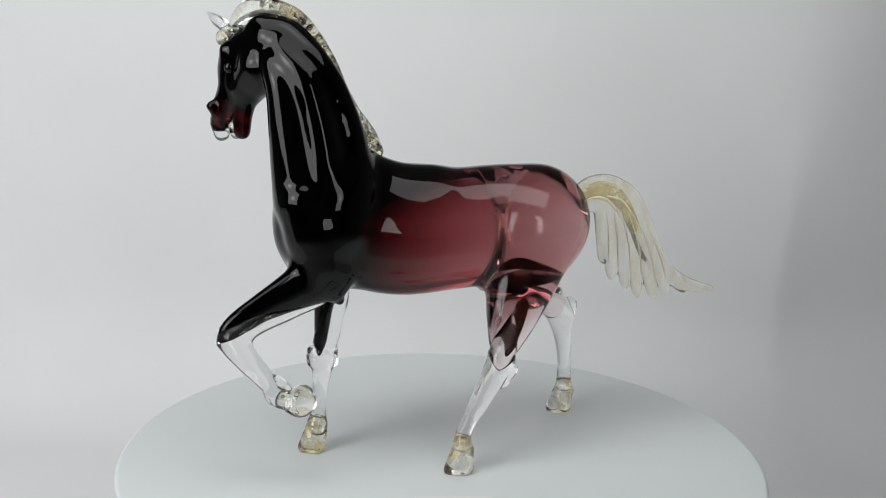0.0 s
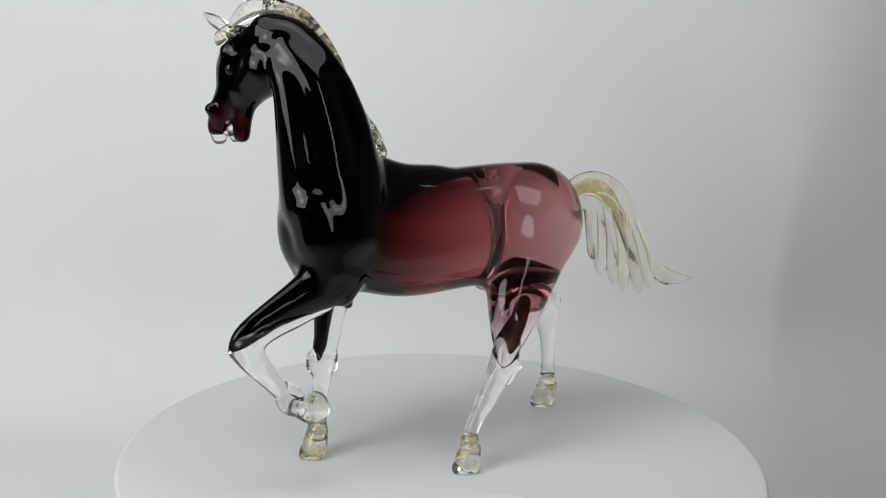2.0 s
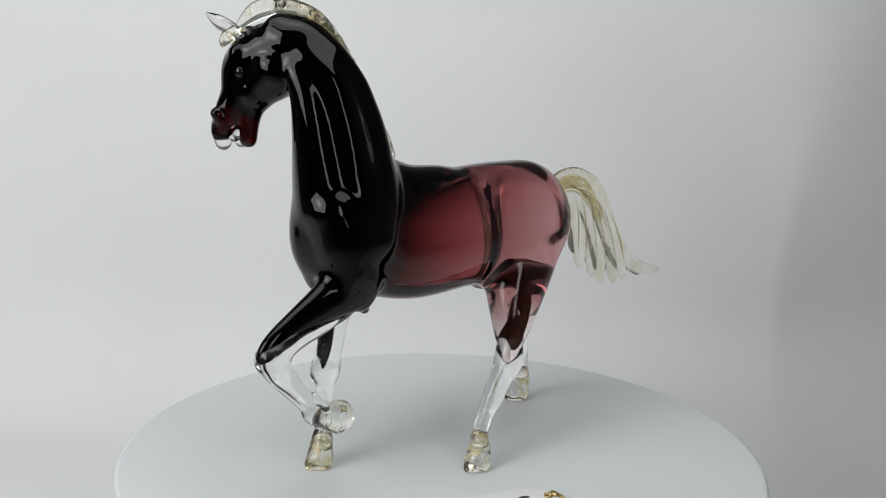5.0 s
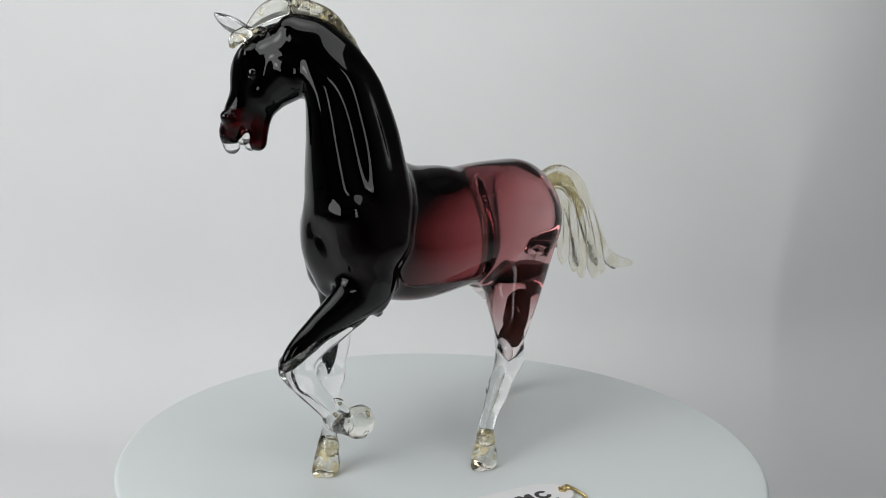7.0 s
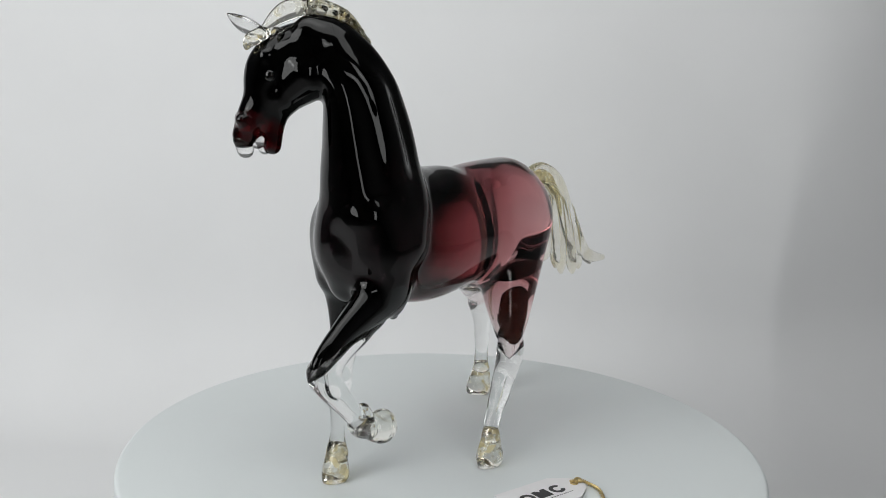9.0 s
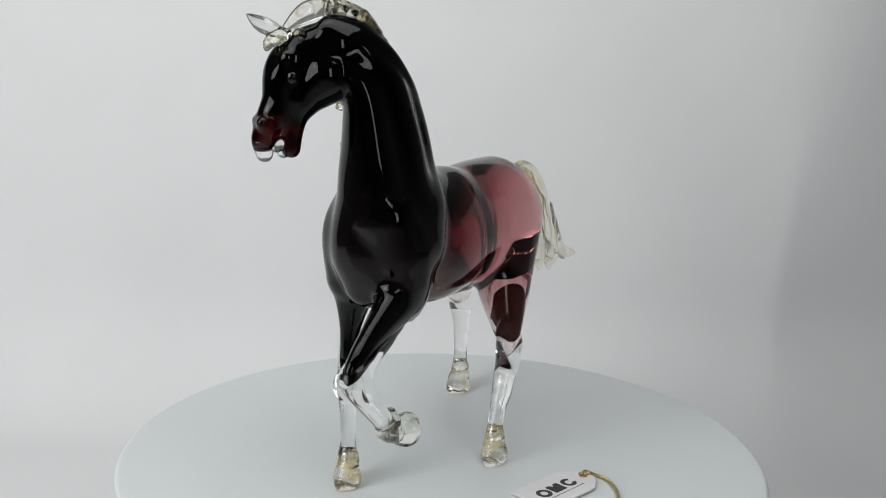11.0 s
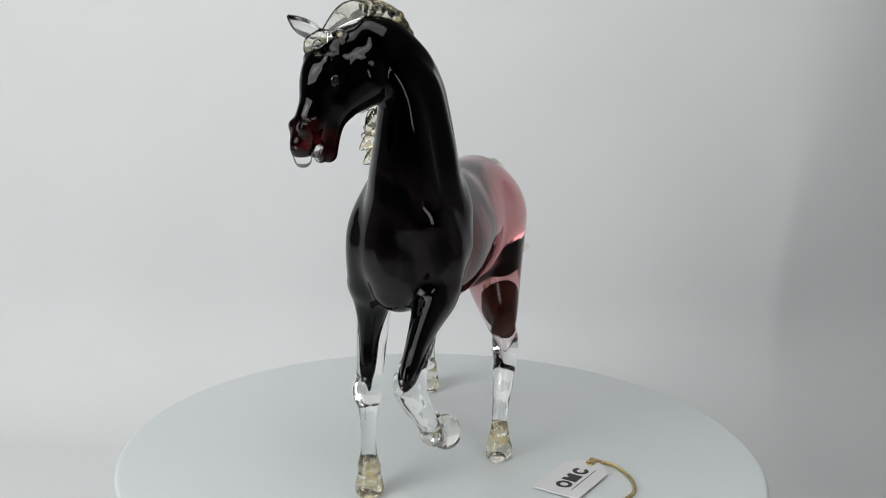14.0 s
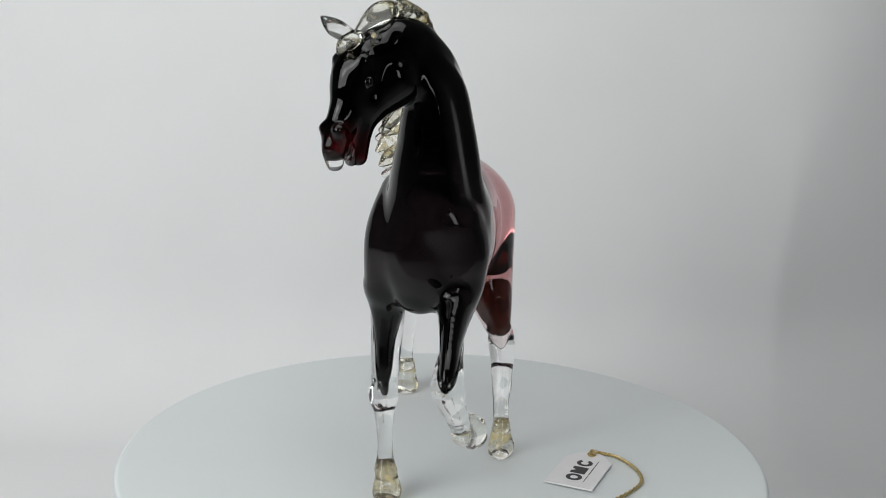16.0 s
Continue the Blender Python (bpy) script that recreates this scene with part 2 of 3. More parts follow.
def room():
    for name, lo, hi in (("floor", (-2.5, -3.5, -0.43), (2.5, 1.5, -0.37)), ("ceiling", (-2.5, -3.5, 1.8), (2.5, 1.5, 1.9)),
                         ("wall_north", (-2.5, 1.5, -0.37), (2.5, 1.6, 1.8)), ("wall_south", (-2.5, -3.6, -0.37), (2.5, -3.5, 1.8)),
                         ("wall_west", (-2.6, -3.5, -0.37), (-2.5, 1.5, 1.8)), ("wall_far_east", (2.5, -3.5, -0.37), (2.6, 1.5, 1.8))):
        tagged(part(name, box(lo, hi), WALL), "plain dim grey room surface round the booth", name.split("_")[0], kind="structure")


backdrop()
room()
tagged(part("plinth", box((-1.2, -0.31, -0.37), (0.29, 0.27, FLOOR_Z - 0.0018), 0.003), WALL), "plain grey plinth under the paper sweep", "plinth", kind="structure")


# ---- the turntable ----
def lathe(profile, n=160):
    bm = bmesh.new()
    rings = []
    for r, z in profile:
        if r < 1e-6:
            rings.append([bm.verts.new((0, 0, z))])
        else:
            rings.append([bm.verts.new((r * math.cos(2 * math.pi * i / n), r * math.sin(2 * math.pi * i / n), z)) for i in range(n)])
    for p, q in zip(rings, rings[1:]):
        for i in range(n):
            j = (i + 1) % n
            f = [p[i % len(p)], p[j % len(p)], q[j % len(q)], q[i % len(q)]]
            f = list(dict.fromkeys(f))
            if len(f) > 2:
                bm.faces.new(f)
    bmesh.ops.recalc_face_normals(bm, faces=bm.faces[:])
    return bm


def turntable():
    R, e, low = 0.2252, 0.003, -0.034
    base = new("turntable")
    tagged(base, "round white satin plastic display turntable, slowly turning", "turntable")
    edge = [(R - e + e * math.sin(a), -e + e * math.cos(a)) for a in [radians(15 * i) for i in range(7)]]
    bm = lathe([(0, 0), (0.1, 0), (0.2, 0), (R - 2 * e, 0)] + edge + [(R, low + 0.002), (R - 0.002, low), (0, low)])
    part("platter", smooth_bm(bm), DISC, base, "flat white platter with a rounded rim")
    bm = lathe([(0, low - 0.0005), (R - 0.001, low - 0.0005), (R + 0.001, low - 0.0025), (R + 0.001, FLOOR_Z + 0.003), (R - 0.001, FLOOR_Z + 0.001), (0, FLOOR_Z + 0.001)])
    part("skirt", smooth_bm(bm), DISC, base, "white plastic drum under the platter")
    return base


TABLE = turntable()


# ---- the horse: x forward, y to its left, z up from the turntable ----
HEAD_LEFT = (0.72, 0.69, 0)


def horse():
    base = new("glass_horse")
    base.empty_display_size = 0.05
    tagged(base, "striding amethyst and clear blown glass horse figurine with gold-leaf mane", "figurine")

    Y = (0, 1, 0)

    def trunk(co):
        """1 on the trunk and neck, 0 on the head and the legs."""
        head = np.clip((co[:, 2] - 0.262) / 0.015, 0, 1) * np.clip((co[:, 0] - 0.105) / 0.012, 0, 1)
        head = np.maximum(head, np.clip((co[:, 0] - 0.124) / 0.004, 0, 1))
        head *= 0.65 + 0.35 * np.clip((0.252 - co[:, 2]) / 0.01, 0, 1)
        breast = np.clip((co[:, 0] - 0.066) / 0.012, 0, 1) * np.clip((0.202 - co[:, 2]) / 0.012, 0, 1)
        return (1 - head) * (1 - 0.75 * breast) * np.clip((co[:, 2] - 0.12) / 0.012, 0, 1)

    torso = [
        ([(0.079, -0.003, 0.166, 0.0395), (0.055, -0.001, 0.162, 0.0415), (0.030, 0.0, 0.159, 0.0430), (-0.005, 0.0, 0.160, 0.0420), (-0.035, 0.0, 0.1615, 0.0420), (-0.064, 0.0, 0.162, 0.0415)], 0.01, 1.24, Y),
        # neck
        ([(0.080, 0.0, 0.165, 0.037), (0.0885, 0.000, 0.200, 0.0322), (0.0965, 0.001, 0.232, 0.0250), (0.1010, 0.001, 0.252, 0.0200)], 0.011, 1.28, Y),
        ([(0.0965, 0.001, 0.238, 0.0198), (0.1010, 0.001, 0.256, 0.0183), (0.1055, -0.0005, 0.271, 0.0177), (0.112, -0.006, 0.282, 0.0168), (0.121, -0.014, 0.287, 0.0148)], 0.008, 1.45, (0.30, 0.95, 0)),
        # withers
        ([(0.083, 0.001, 0.208, 0.0160), (0.068, 0.001, 0.1980, 0.0185), (0.053, 0.0, 0.1915, 0.0190), (0.037, 0.0, 0.1860, 0.0185), (0.016, 0.0, 0.1825, 0.0190)], 0.013, 1.0, Y),
        # folds drawn down the neck
        ([(0.124, -0.009, 0.277, 0.0045), (0.1200, -0.001, 0.267, 0.0080), (0.1155, 0.0045, 0.2527, 0.0104), (0.1100, 0.0075, 0.2175, 0.0142), (0.104, 0.0095, 0.185, 0.0185)], 0.005, 1.0, Y),
        ([(0.119, -0.006, 0.283, 0.0045), (0.1120, 0.003, 0.2746, 0.0085), (0.1030, 0.0110, 0.2612, 0.0102), (0.0970, 0.0140, 0.2406, 0.0118), (0.0925, 0.0160, 0.2165, 0.0140), (0.089, 0.0160, 0.185, 0.0180)], 0.005, 1.0, Y),
        ([(0.108, -0.001, 0.286, 0.0045), (0.0990, 0.0050, 0.2770, 0.0085), (0.0885, 0.0095, 0.2616, 0.0095), (0.0820, 0.0110, 0.2477, 0.0100), (0.0755, 0.0125, 0.228, 0.0110), (0.0725, 0.0125, 0.196, 0.0160)], 0.005, 1.0, Y),
        # shelf of the shoulder below the neck
        ([(0.1035, 0.0150, 0.1840, 0.0182), (0.0985, 0.0165, 0.166, 0.0185)], 0.0030, 1.0, Y),
        ([(0.0765, 0.0165, 0.1850, 0.0188), (0.0800, 0.0180, 0.167, 0.0190)], 0.0045, 1.0, Y),
        # head
        ([(0.119, -0.013, 0.284, 0.0150), (0.127, -0.026, 0.279, 0.0158), (0.134, -0.0350, 0.269, 0.0152), (0.1378, -0.0388, 0.253, 0.0113), (0.1428, -0.0428, 0.241, 0.0089), (0.1460, -0.0452, 0.2310, 0.0074)], 0.0016, 1.08, HEAD_LEFT),
        ([(0.1222, -0.0200, 0.2675, 0.0184), (0.1295, -0.030, 0.256, 0.0132)], 0.0018, 0.98, HEAD_LEFT),
        ([(0.1312, -0.0315, 0.254, 0.0100), (0.1335, -0.0340, 0.2385, 0.0070), (0.1340, -0.0348, 0.2245, 0.0053)], 0.004, 0.95, HEAD_LEFT),
        # nostrils and brows
        ([(0.1522, -0.0415, 0.2405, 0.0038), (0.149, -0.041, 0.236, 0.0036)], 0.003, 1.0, Y),
        ([(0.1435, -0.0510, 0.2405, 0.0038), (0.144, -0.049, 0.236, 0.0036)], 0.003, 1.0, Y),
        ([(0.1450, -0.030, 0.2775, 0.0040), (0.1430, -0.0325, 0.272, 0.004)], 0.004, 1.0, Y),
        ([(0.133, -0.0460, 0.2775, 0.0040), (0.132, -0.0445, 0.272, 0.004)], 0.004, 1.0, Y),
        # shoulders and breast
        ([(0.078, 0.0170, 0.196, 0.0140), (0.091, 0.0165, 0.174, 0.0187), (0.094, 0.0170, 0.148, 0.0180)], 0.010, 1.0, Y),
        ([(0.076, -0.0190, 0.196, 0.0140), (0.089, -0.0205, 0.172, 0.0187), (0.084, -0.0235, 0.142, 0.0170)], 0.004, 1.0, Y),
        ([(0.099, -0.002, 0.158, 0.0180), (0.094, -0.004, 0.142, 0.0170)], 0.003, 1.0, Y),
        # raised foreleg, upper
        ([(0.090, 0.018, 0.139, 0.0190), (0.112, 0.019, 0.1285, 0.0130), (0.133, 0.020, 0.1188, 0.0090), (0.1455, 0.0208, 0.1116, 0.0078), (0.1535, 0.021, 0.1055, 0.0064), (0.1575, 0.021, 0.1010, 0.0034)], 0.006, 1.4, Y),
        ([(0.084, 0.017, 0.124, 0.008), (0.0812, 0.0165, 0.1195, 0.0036)], 0.003, 1.0, Y),
        # standing foreleg, stub
        ([(0.078, -0.026, 0.137, 0.0165), (0.079, -0.027, 0.122, 0.0108), (0.0805, -0.0278, 0.104, 0.0066), (0.082, -0.028, 0.084, 0.0047), (0.083, -0.028, 0.068, 0.0012)], 0.005, 1.05, Y),
        # hind quarters
        ([(-0.060, 0.016, 0.160, 0.031), (-0.046, 0.022, 0.124, 0.0245), (-0.033, 0.032, 0.092, 0.0136), (-0.0275, 0.0362, 0.078, 0.0062), (-0.0245, 0.0378, 0.069, 0.0012)], 0.011, 1.2, Y),
        ([(-0.066, -0.019, 0.158, 0.031), (-0.076, -0.028, 0.122, 0.0230), (-0.099, -0.0405, 0.093, 0.0115), (-0.107, -0.0430, 0.082, 0.0020)], 0.011, 1.2, Y),
        # sheath
        ([(-0.030, 0.0, 0.122, 0.008), (-0.045, -0.002, 0.119, 0.009)], 0.006, 1.0, Y),
    ]
    part("body", melt(torso, 0.0013, 24, "body", calm=trunk), AMETHYST, base, "amethyst glass body, near black in front, pink behind")

    # added dark plates inside the thighs, standing in for stripes that refraction makes
    part("core", melt([([(-0.060, 0.018, 0.130, 0.0140), (-0.046, 0.023, 0.127, 0.0160), (-0.032, 0.027, 0.124, 0.0100)], 0.002, 6.5, (0, 0, 1)),
                       ([(-0.043, 0.028, 0.108, 0.0085), (-0.037, 0.0325, 0.094, 0.0085), (-0.030, 0.0360, 0.080, 0.0030)], 0.002, 3.6, (1, 0, 0.3))], 0.0010, 6, "core"),
         DARK_REFRACTION, base, "added dark plate imitating refracted dark stripes inside the thigh")
    part("core", melt([([(-0.062, -0.020, 0.130, 0.0110), (-0.078, -0.027, 0.124, 0.0100)], 0.002, 2.3, (0, 0, 1)),
                       ([(-0.078, -0.027, 0.120, 0.0065), (-0.092, -0.036, 0.102, 0.0010)], 0.003, 1.0, Y)], 0.0010, 6, "core"),
         DARK_REFRACTION, base, "added dark plate imitating refracted dark stripes inside the thigh")

    # clear lower legs and gold hooves
    def uneven(me, depth, scale):
        """Lets a skin swell and sink a little, as glass does that was drawn out by hand."""
        for v, n in [(v, v.normal.copy()) for v in me.vertices]:
            v.co += n * depth * noise.noise(v.co * scale)

    def leg(path, hoof, label, more=(), sole=None):
        case = [(path, 0.003, 1.0, Y)] + [(m, 0.003, 1.0, Y) for m in more]
        me = melt(case, 0.0010, 12, "leg")
        uneven(me, 0.0007, 80.0)
        ob = part("leg", me, CLEAR, base, label)
        me = melt([(h, 0.002, 1.0, Y) for h in hoof], 0.0008, 5, "hoof")
        uneven(me, 0.0006, 130.0)
        if sole is not None:
            for v in me.vertices:
                v.co.z = max(v.co.z, sole)
        part("hoof", me, HOOF_GLASS, ob, "clear glass hoof flecked with gold leaf")

    leg([(0.1475, 0.021, 0.103, 0.0070), (0.1510, 0.021, 0.099, 0.0096), (0.143, 0.023, 0.086, 0.0080), (0.130, 0.0265, 0.069, 0.0060),
         (0.126, 0.0275, 0.062, 0.0070), (0.120, 0.029, 0.0585, 0.0060)],
        [[(0.1205, 0.0288, 0.0595, 0.0060), (0.1155, 0.0301, 0.0578, 0.0078), (0.1105, 0.0313, 0.0572, 0.0098)], [(0.1095, 0.0315, 0.0600, 0.0085), (0.1080, 0.0318, 0.0575, 0.0080)]],
        "clear glass raised foreleg, folded at the knee",
        [[(0.092, 0.018, 0.121, 0.0030), (0.115, 0.019, 0.1155, 0.0065), (0.138, 0.0205, 0.1085, 0.0080), (0.146, 0.021, 0.103, 0.0085)],
         [(0.155, 0.021, 0.1005, 0.0060), (0.157, 0.0212, 0.0980, 0.0040)], [(0.124, 0.0285, 0.072, 0.004), (0.119, 0.0295, 0.066, 0.003)]])
    leg([(0.072, -0.028, 0.122, 0.0110), (0.075, -0.028, 0.098, 0.0098), (0.080, -0.028, 0.074, 0.0085), (0.0815, -0.028, 0.066, 0.0096), (0.0818, -0.0275, 0.056, 0.0066),
         (0.084, -0.026, 0.030, 0.0050), (0.086, -0.025, 0.018, 0.0074)],
        [[(0.086, -0.025, 0.0190, 0.0066), (0.0873, -0.0243, 0.0125, 0.0078), (0.0888, -0.0236, 0.0050, 0.0092)], [(0.0890, -0.0236, 0.0075, 0.0080), (0.0945, -0.0236, 0.0028, 0.0050)],
         [(0.0835, -0.025, 0.0150, 0.0048), (0.0840, -0.0245, 0.0115, 0.0045)]],
        "clear glass standing foreleg round a dark core",
        [[(0.0745, -0.028, 0.070, 0.0050), (0.0735, -0.028, 0.063, 0.0036)], [(0.089, -0.028, 0.072, 0.0035), (0.0885, -0.028, 0.064, 0.0035)]], 0.0004)
    leg([(-0.036, 0.0310, 0.104, 0.0015), (-0.0315, 0.0345, 0.090, 0.0065), (-0.027, 0.0370, 0.078, 0.0094), (-0.024, 0.038, 0.070, 0.0092), (-0.014, 0.0395, 0.054, 0.0076), (-0.0005, 0.041, 0.030, 0.0052), (0.002, 0.0415, 0.021, 0.0064)],
        [[(0.0012, 0.0413, 0.0205, 0.0062), (0.0018, 0.0416, 0.0130, 0.0076), (0.0028, 0.0418, 0.0050, 0.0093)], [(0.0028, 0.0424, 0.0075, 0.0080), (0.0095, 0.0426, 0.0028, 0.0050)],
         [(-0.0025, 0.0418, 0.0150, 0.0046), (-0.0020, 0.0420, 0.0115, 0.0044)]],
        "clear glass hind leg stepping forward",
        [[(-0.033, 0.038, 0.069, 0.0055), (-0.028, 0.039, 0.058, 0.0030)]], 0.0004)
    leg([(-0.088, -0.0350, 0.108, 0.0020), (-0.096, -0.0390, 0.097, 0.0085), (-0.110, -0.0435, 0.081, 0.0110), (-0.114, -0.045, 0.066, 0.0074), (-0.1185, -0.0465, 0.040, 0.0052), (-0.119, -0.047, 0.022, 0.0062)],
        [[(-0.1190, -0.0465, 0.0205, 0.0068), (-0.1175, -0.0463, 0.0130, 0.0080), (-0.1150, -0.0460, 0.0050, 0.0097)], [(-0.1165, -0.047, 0.0075, 0.0084), (-0.1115, -0.047, 0.0030, 0.0064)],
         [(-0.1225, -0.0465, 0.0155, 0.0050), (-0.1215, -0.0465, 0.0115, 0.0046)]],
        "clear glass hind leg trailing behind",
        [[(-0.119, -0.0455, 0.086, 0.0065), (-0.121, -0.046, 0.078, 0.0040)]], 0.0004)

    # eyes
    for c in ((0.1428, -0.0277, 0.2660), (0.1272, -0.0433, 0.2660)):
        part("eye", melt([([(*c, 0.0037), (c[0], c[1], c[2] + 0.0008, 0.0037)], 0.001, 1, Y)], 0.0005, 2, "eye"), EYE_GLASS, base, "round dark glass eye")
    # lip tips of clear glass
    part("lip", melt([([(0.1468, -0.0460, 0.2285, 0.0061), (0.1457, -0.0452, 0.2222, 0.0050)], 0.002, 0.95, HEAD_LEFT)], 0.0007, 3, "lip"), CLEAR, base, "clear glass upper lip")
    part("tooth", melt([([(0.1400, -0.0400, 0.2310, 0.0046), (0.1405, -0.0405, 0.2265, 0.0040)], 0.002, 0.9, HEAD_LEFT)], 0.0007, 3, "tooth"), CLEAR, base, "clear glass tooth")
    part("lower_lip", melt([([(0.1378, -0.0384, 0.2275, 0.0042), (0.1372, -0.0380, 0.2228, 0.0036)], 0.002, 0.9, HEAD_LEFT)], 0.0007, 3, "lower_lip"), CLEAR, base, "clear glass lower lip")
    # ears and forelock
    part("ear", melt([([(0.1380, -0.0375, 0.2890, 0.0040), (0.1455, -0.045, 0.2945, 0.0052), (0.1520, -0.0510, 0.3000, 0.0012)], 0.002, 1.5, (0.5, 0.5, -0.7))], 0.0006, 3, "ear"),
         CLEAR, base, "clear pointed glass ear")
    part("ear", melt([([(0.133, -0.027, 0.2890, 0.0034), (0.138, -0.0250, 0.2910, 0.0040), (0.1435, -0.0245, 0.2900, 0.0014)], 0.002, 2.0, (0.2, 0.5, 0.8))], 0.0006, 3, "ear"),
         GOLD_GLASS, base, "small pointed glass ear with gold leaf")
    part("forelock", melt([([(0.140, -0.037, 0.290, 0.0040), (0.1448, -0.0412, 0.286, 0.0040), (0.1462, -0.0428, 0.282, 0.002)], 0.001, 1.2, Y),
                           ([(0.140, -0.034, 0.290, 0.0036), (0.1465, -0.037, 0.285, 0.0024)], 0.001, 1, Y)], 0.0006, 3, "forelock"), GOLD_GLASS, base, "curled glass forelock with gold leaf")

    # mane: a crest along the nape and locks that fall to the right of the neck
    crest = [(0.1405, -0.034, 0.2930), (0.1315, -0.0245, 0.3030), (0.119, -0.014, 0.3055), (0.105, -0.006, 0.3000), (0.0935, -0.002, 0.2875),
             (0.0840, 0.0, 0.2715), (0.0770, 0.0, 0.2545), (0.0695, 0.0, 0.2390), (0.0605, 0.0, 0.2250), (0.0520, 0.0, 0.2142)]
    widths = (0.0025, 0.0060, 0.0055, 0.005, 0.0045, 0.0046, 0.0052, 0.0062, 0.0076, 0.0046)
    mane = part("mane", melt([([(*p, r) for p, r in zip(crest[:3], (0.0022, 0.0058, 0.0030))], 0.001, 1.4, (0.7, 0.7, 0)),
                              ([(*p, r) for p, r in zip(crest[2:], widths[2:])], 0.001, 1.0, Y)], 0.0008, 4, "mane"),
                GOLD_GLASS, base, "rippled clear glass mane with gold leaf")
    rnd = random.Random(4)
    n = 18
    for i in range(n):
        s = 1.9 + (len(crest) - 3.2) * i / (n - 1)
        k = int(s)
        p = Vector(crest[k]).lerp(Vector(crest[k + 1]), s - k)
        along = (Vector(crest[k + 1]) - Vector(crest[k])).normalized()
        out = Vector((along.z, 0, -along.x))
        if out.x > 0:
            out = -out
        side = Vector((0, -1, 0))
        w = p + out * 0.0012 + Vector((0, 0.002, 0)) - along * 0.003
        q = p + out * rnd.uniform(-0.001, 0.001) + side * (0.015 if p.z < 0.275 else 0.009) + along * rnd.uniform(0.002, 0.005)
        e = q + side * (rnd.uniform(0.012, 0.020) if p.z < 0.275 else 0.007) - out * rnd.uniform(0.002, 0.009) + Vector((0, 0, -rnd.uniform(0.008, 0.015)))
        part("lock", melt([([(*w, 0.0036), (*q, 0.0050), (*e, 0.0024)], 0.002, 1.25, tuple(out))], 0.0007, 4, "lock"), GOLD_GLASS, mane)

    # broad leaves of glass low on the right of the neck
    for a, m, e, r in (((0.084, -0.012, 0.262), (0.086, -0.024, 0.254), (0.087, -0.034, 0.246), 0.0062), ((0.081, -0.013, 0.252), (0.083, -0.024, 0.243), (0.084, -0.0300, 0.232), 0.0058),
                       ((0.077, -0.015, 0.241), (0.080, -0.027, 0.229), (0.082, -0.0340, 0.222), 0.0050), ((0.073, -0.016, 0.231), (0.077, -0.026, 0.219), (0.079, -0.0325, 0.213), 0.0052)):
        part("lock", melt([([(*a, 0.0045), (*m, r), (*e, 0.0016)], 0.002, 1.8, (1, 0, 0.2))], 0.0007, 4, "lock"), GOLD_GLASS, mane)

    # tail: an arched stem that sweeps back, and fingers that hang from it
    strands = [([(-0.098, 0.0, 0.1800, 0.0066), (-0.108, 0.001, 0.1865, 0.0072), (-0.122, 0.002, 0.1865, 0.0080), (-0.1375, 0.004, 0.1765, 0.0088), (-0.1480, 0.006, 0.158, 0.0088),
                 (-0.1565, 0.008, 0.139, 0.0078), (-0.1690, 0.011, 0.1225, 0.0062), (-0.186, 0.013, 0.1125, 0.0050), (-0.2050, 0.015, 0.1085, 0.0024)], 0.002, 1.35, Y),
               ([(-0.104, 0.0, 0.1740, 0.0055), (-0.120, 0.003, 0.1720, 0.0075), (-0.134, 0.005, 0.160, 0.0075)], 0.004, 1.7, Y)]
    fingers = (((-0.1145, 0.165), (-0.1170, 0.148), (-0.1190, 0.1315)), ((-0.1185, 0.166), (-0.1235, 0.144), (-0.1265, 0.1185)), ((-0.1235, 0.167), (-0.1315, 0.140), (-0.1365, 0.1115)),
               ((-0.1290, 0.166), (-0.1400, 0.136), (-0.1475, 0.1045)), ((-0.1350, 0.164), (-0.1480, 0.134), (-0.1590, 0.1030)), ((-0.1410, 0.161), (-0.1555, 0.132), (-0.1705, 0.1050)),
               ((-0.1460, 0.156), (-0.1620, 0.130), (-0.1820, 0.1080)))
    for i, (a, b, c) in enumerate(fingers):
        y = 0.003 + 0.0016 * i + 0.0012 * (-1) ** i
        low = (b[0] + 0.72 * (c[0] - b[0]), b[1] + 0.72 * (c[1] - b[1]))
        strands.append(([(a[0], y, a[1], 0.0042), (b[0], y + 0.001, b[1], 0.0045), (low[0], y + 0.0015, low[1], 0.0043), (c[0], y + 0.001, c[1], 0.0016)], 0.0028, 1.0, Y))
    tail = part("tail", melt(strands, 0.0008, 4, "tail"), TAIL_GLASS, base, "fanned clear glass tail with fine gold leaf")
    part("gold_patch", melt([([(-0.104, 0.001, 0.1815, 0.0045), (-0.114, 0.002, 0.1840, 0.0058), (-0.126, 0.003, 0.1800, 0.0060), (-0.136, 0.005, 0.168, 0.0052), (-0.143, 0.006, 0.153, 0.0030)], 0.002, 2.6, Y)], 0.0006, 3, "gold_patch"),
         LEAF_GLASS, tail, "cloud of gold leaf inside the tail's stem")
    # gold leaf drawn out into threads between the fingers and along the stem
    for i in range(len(fingers) - 1):
        (a, b, c), (d, e, f) = fingers[i], fingers[i + 1]
        y = 0.0045 + 0.0016 * (i + 0.5)
        path = [((a[0] + d[0]) / 2 - 0.001, y + 0.003, (a[1] + d[1]) / 2 + 0.003, 0.0003), ((b[0] + e[0]) / 2, y + 0.002, (b[1] + e[1]) / 2 + 0.006, 0.0006),
                ((b[0] + e[0]) / 2 + 0.35 * (f[0] - e[0]), y + 0.0015, (b[1] + e[1]) / 2 + 0.5 * (f[1] - e[1]), 0.0004)]
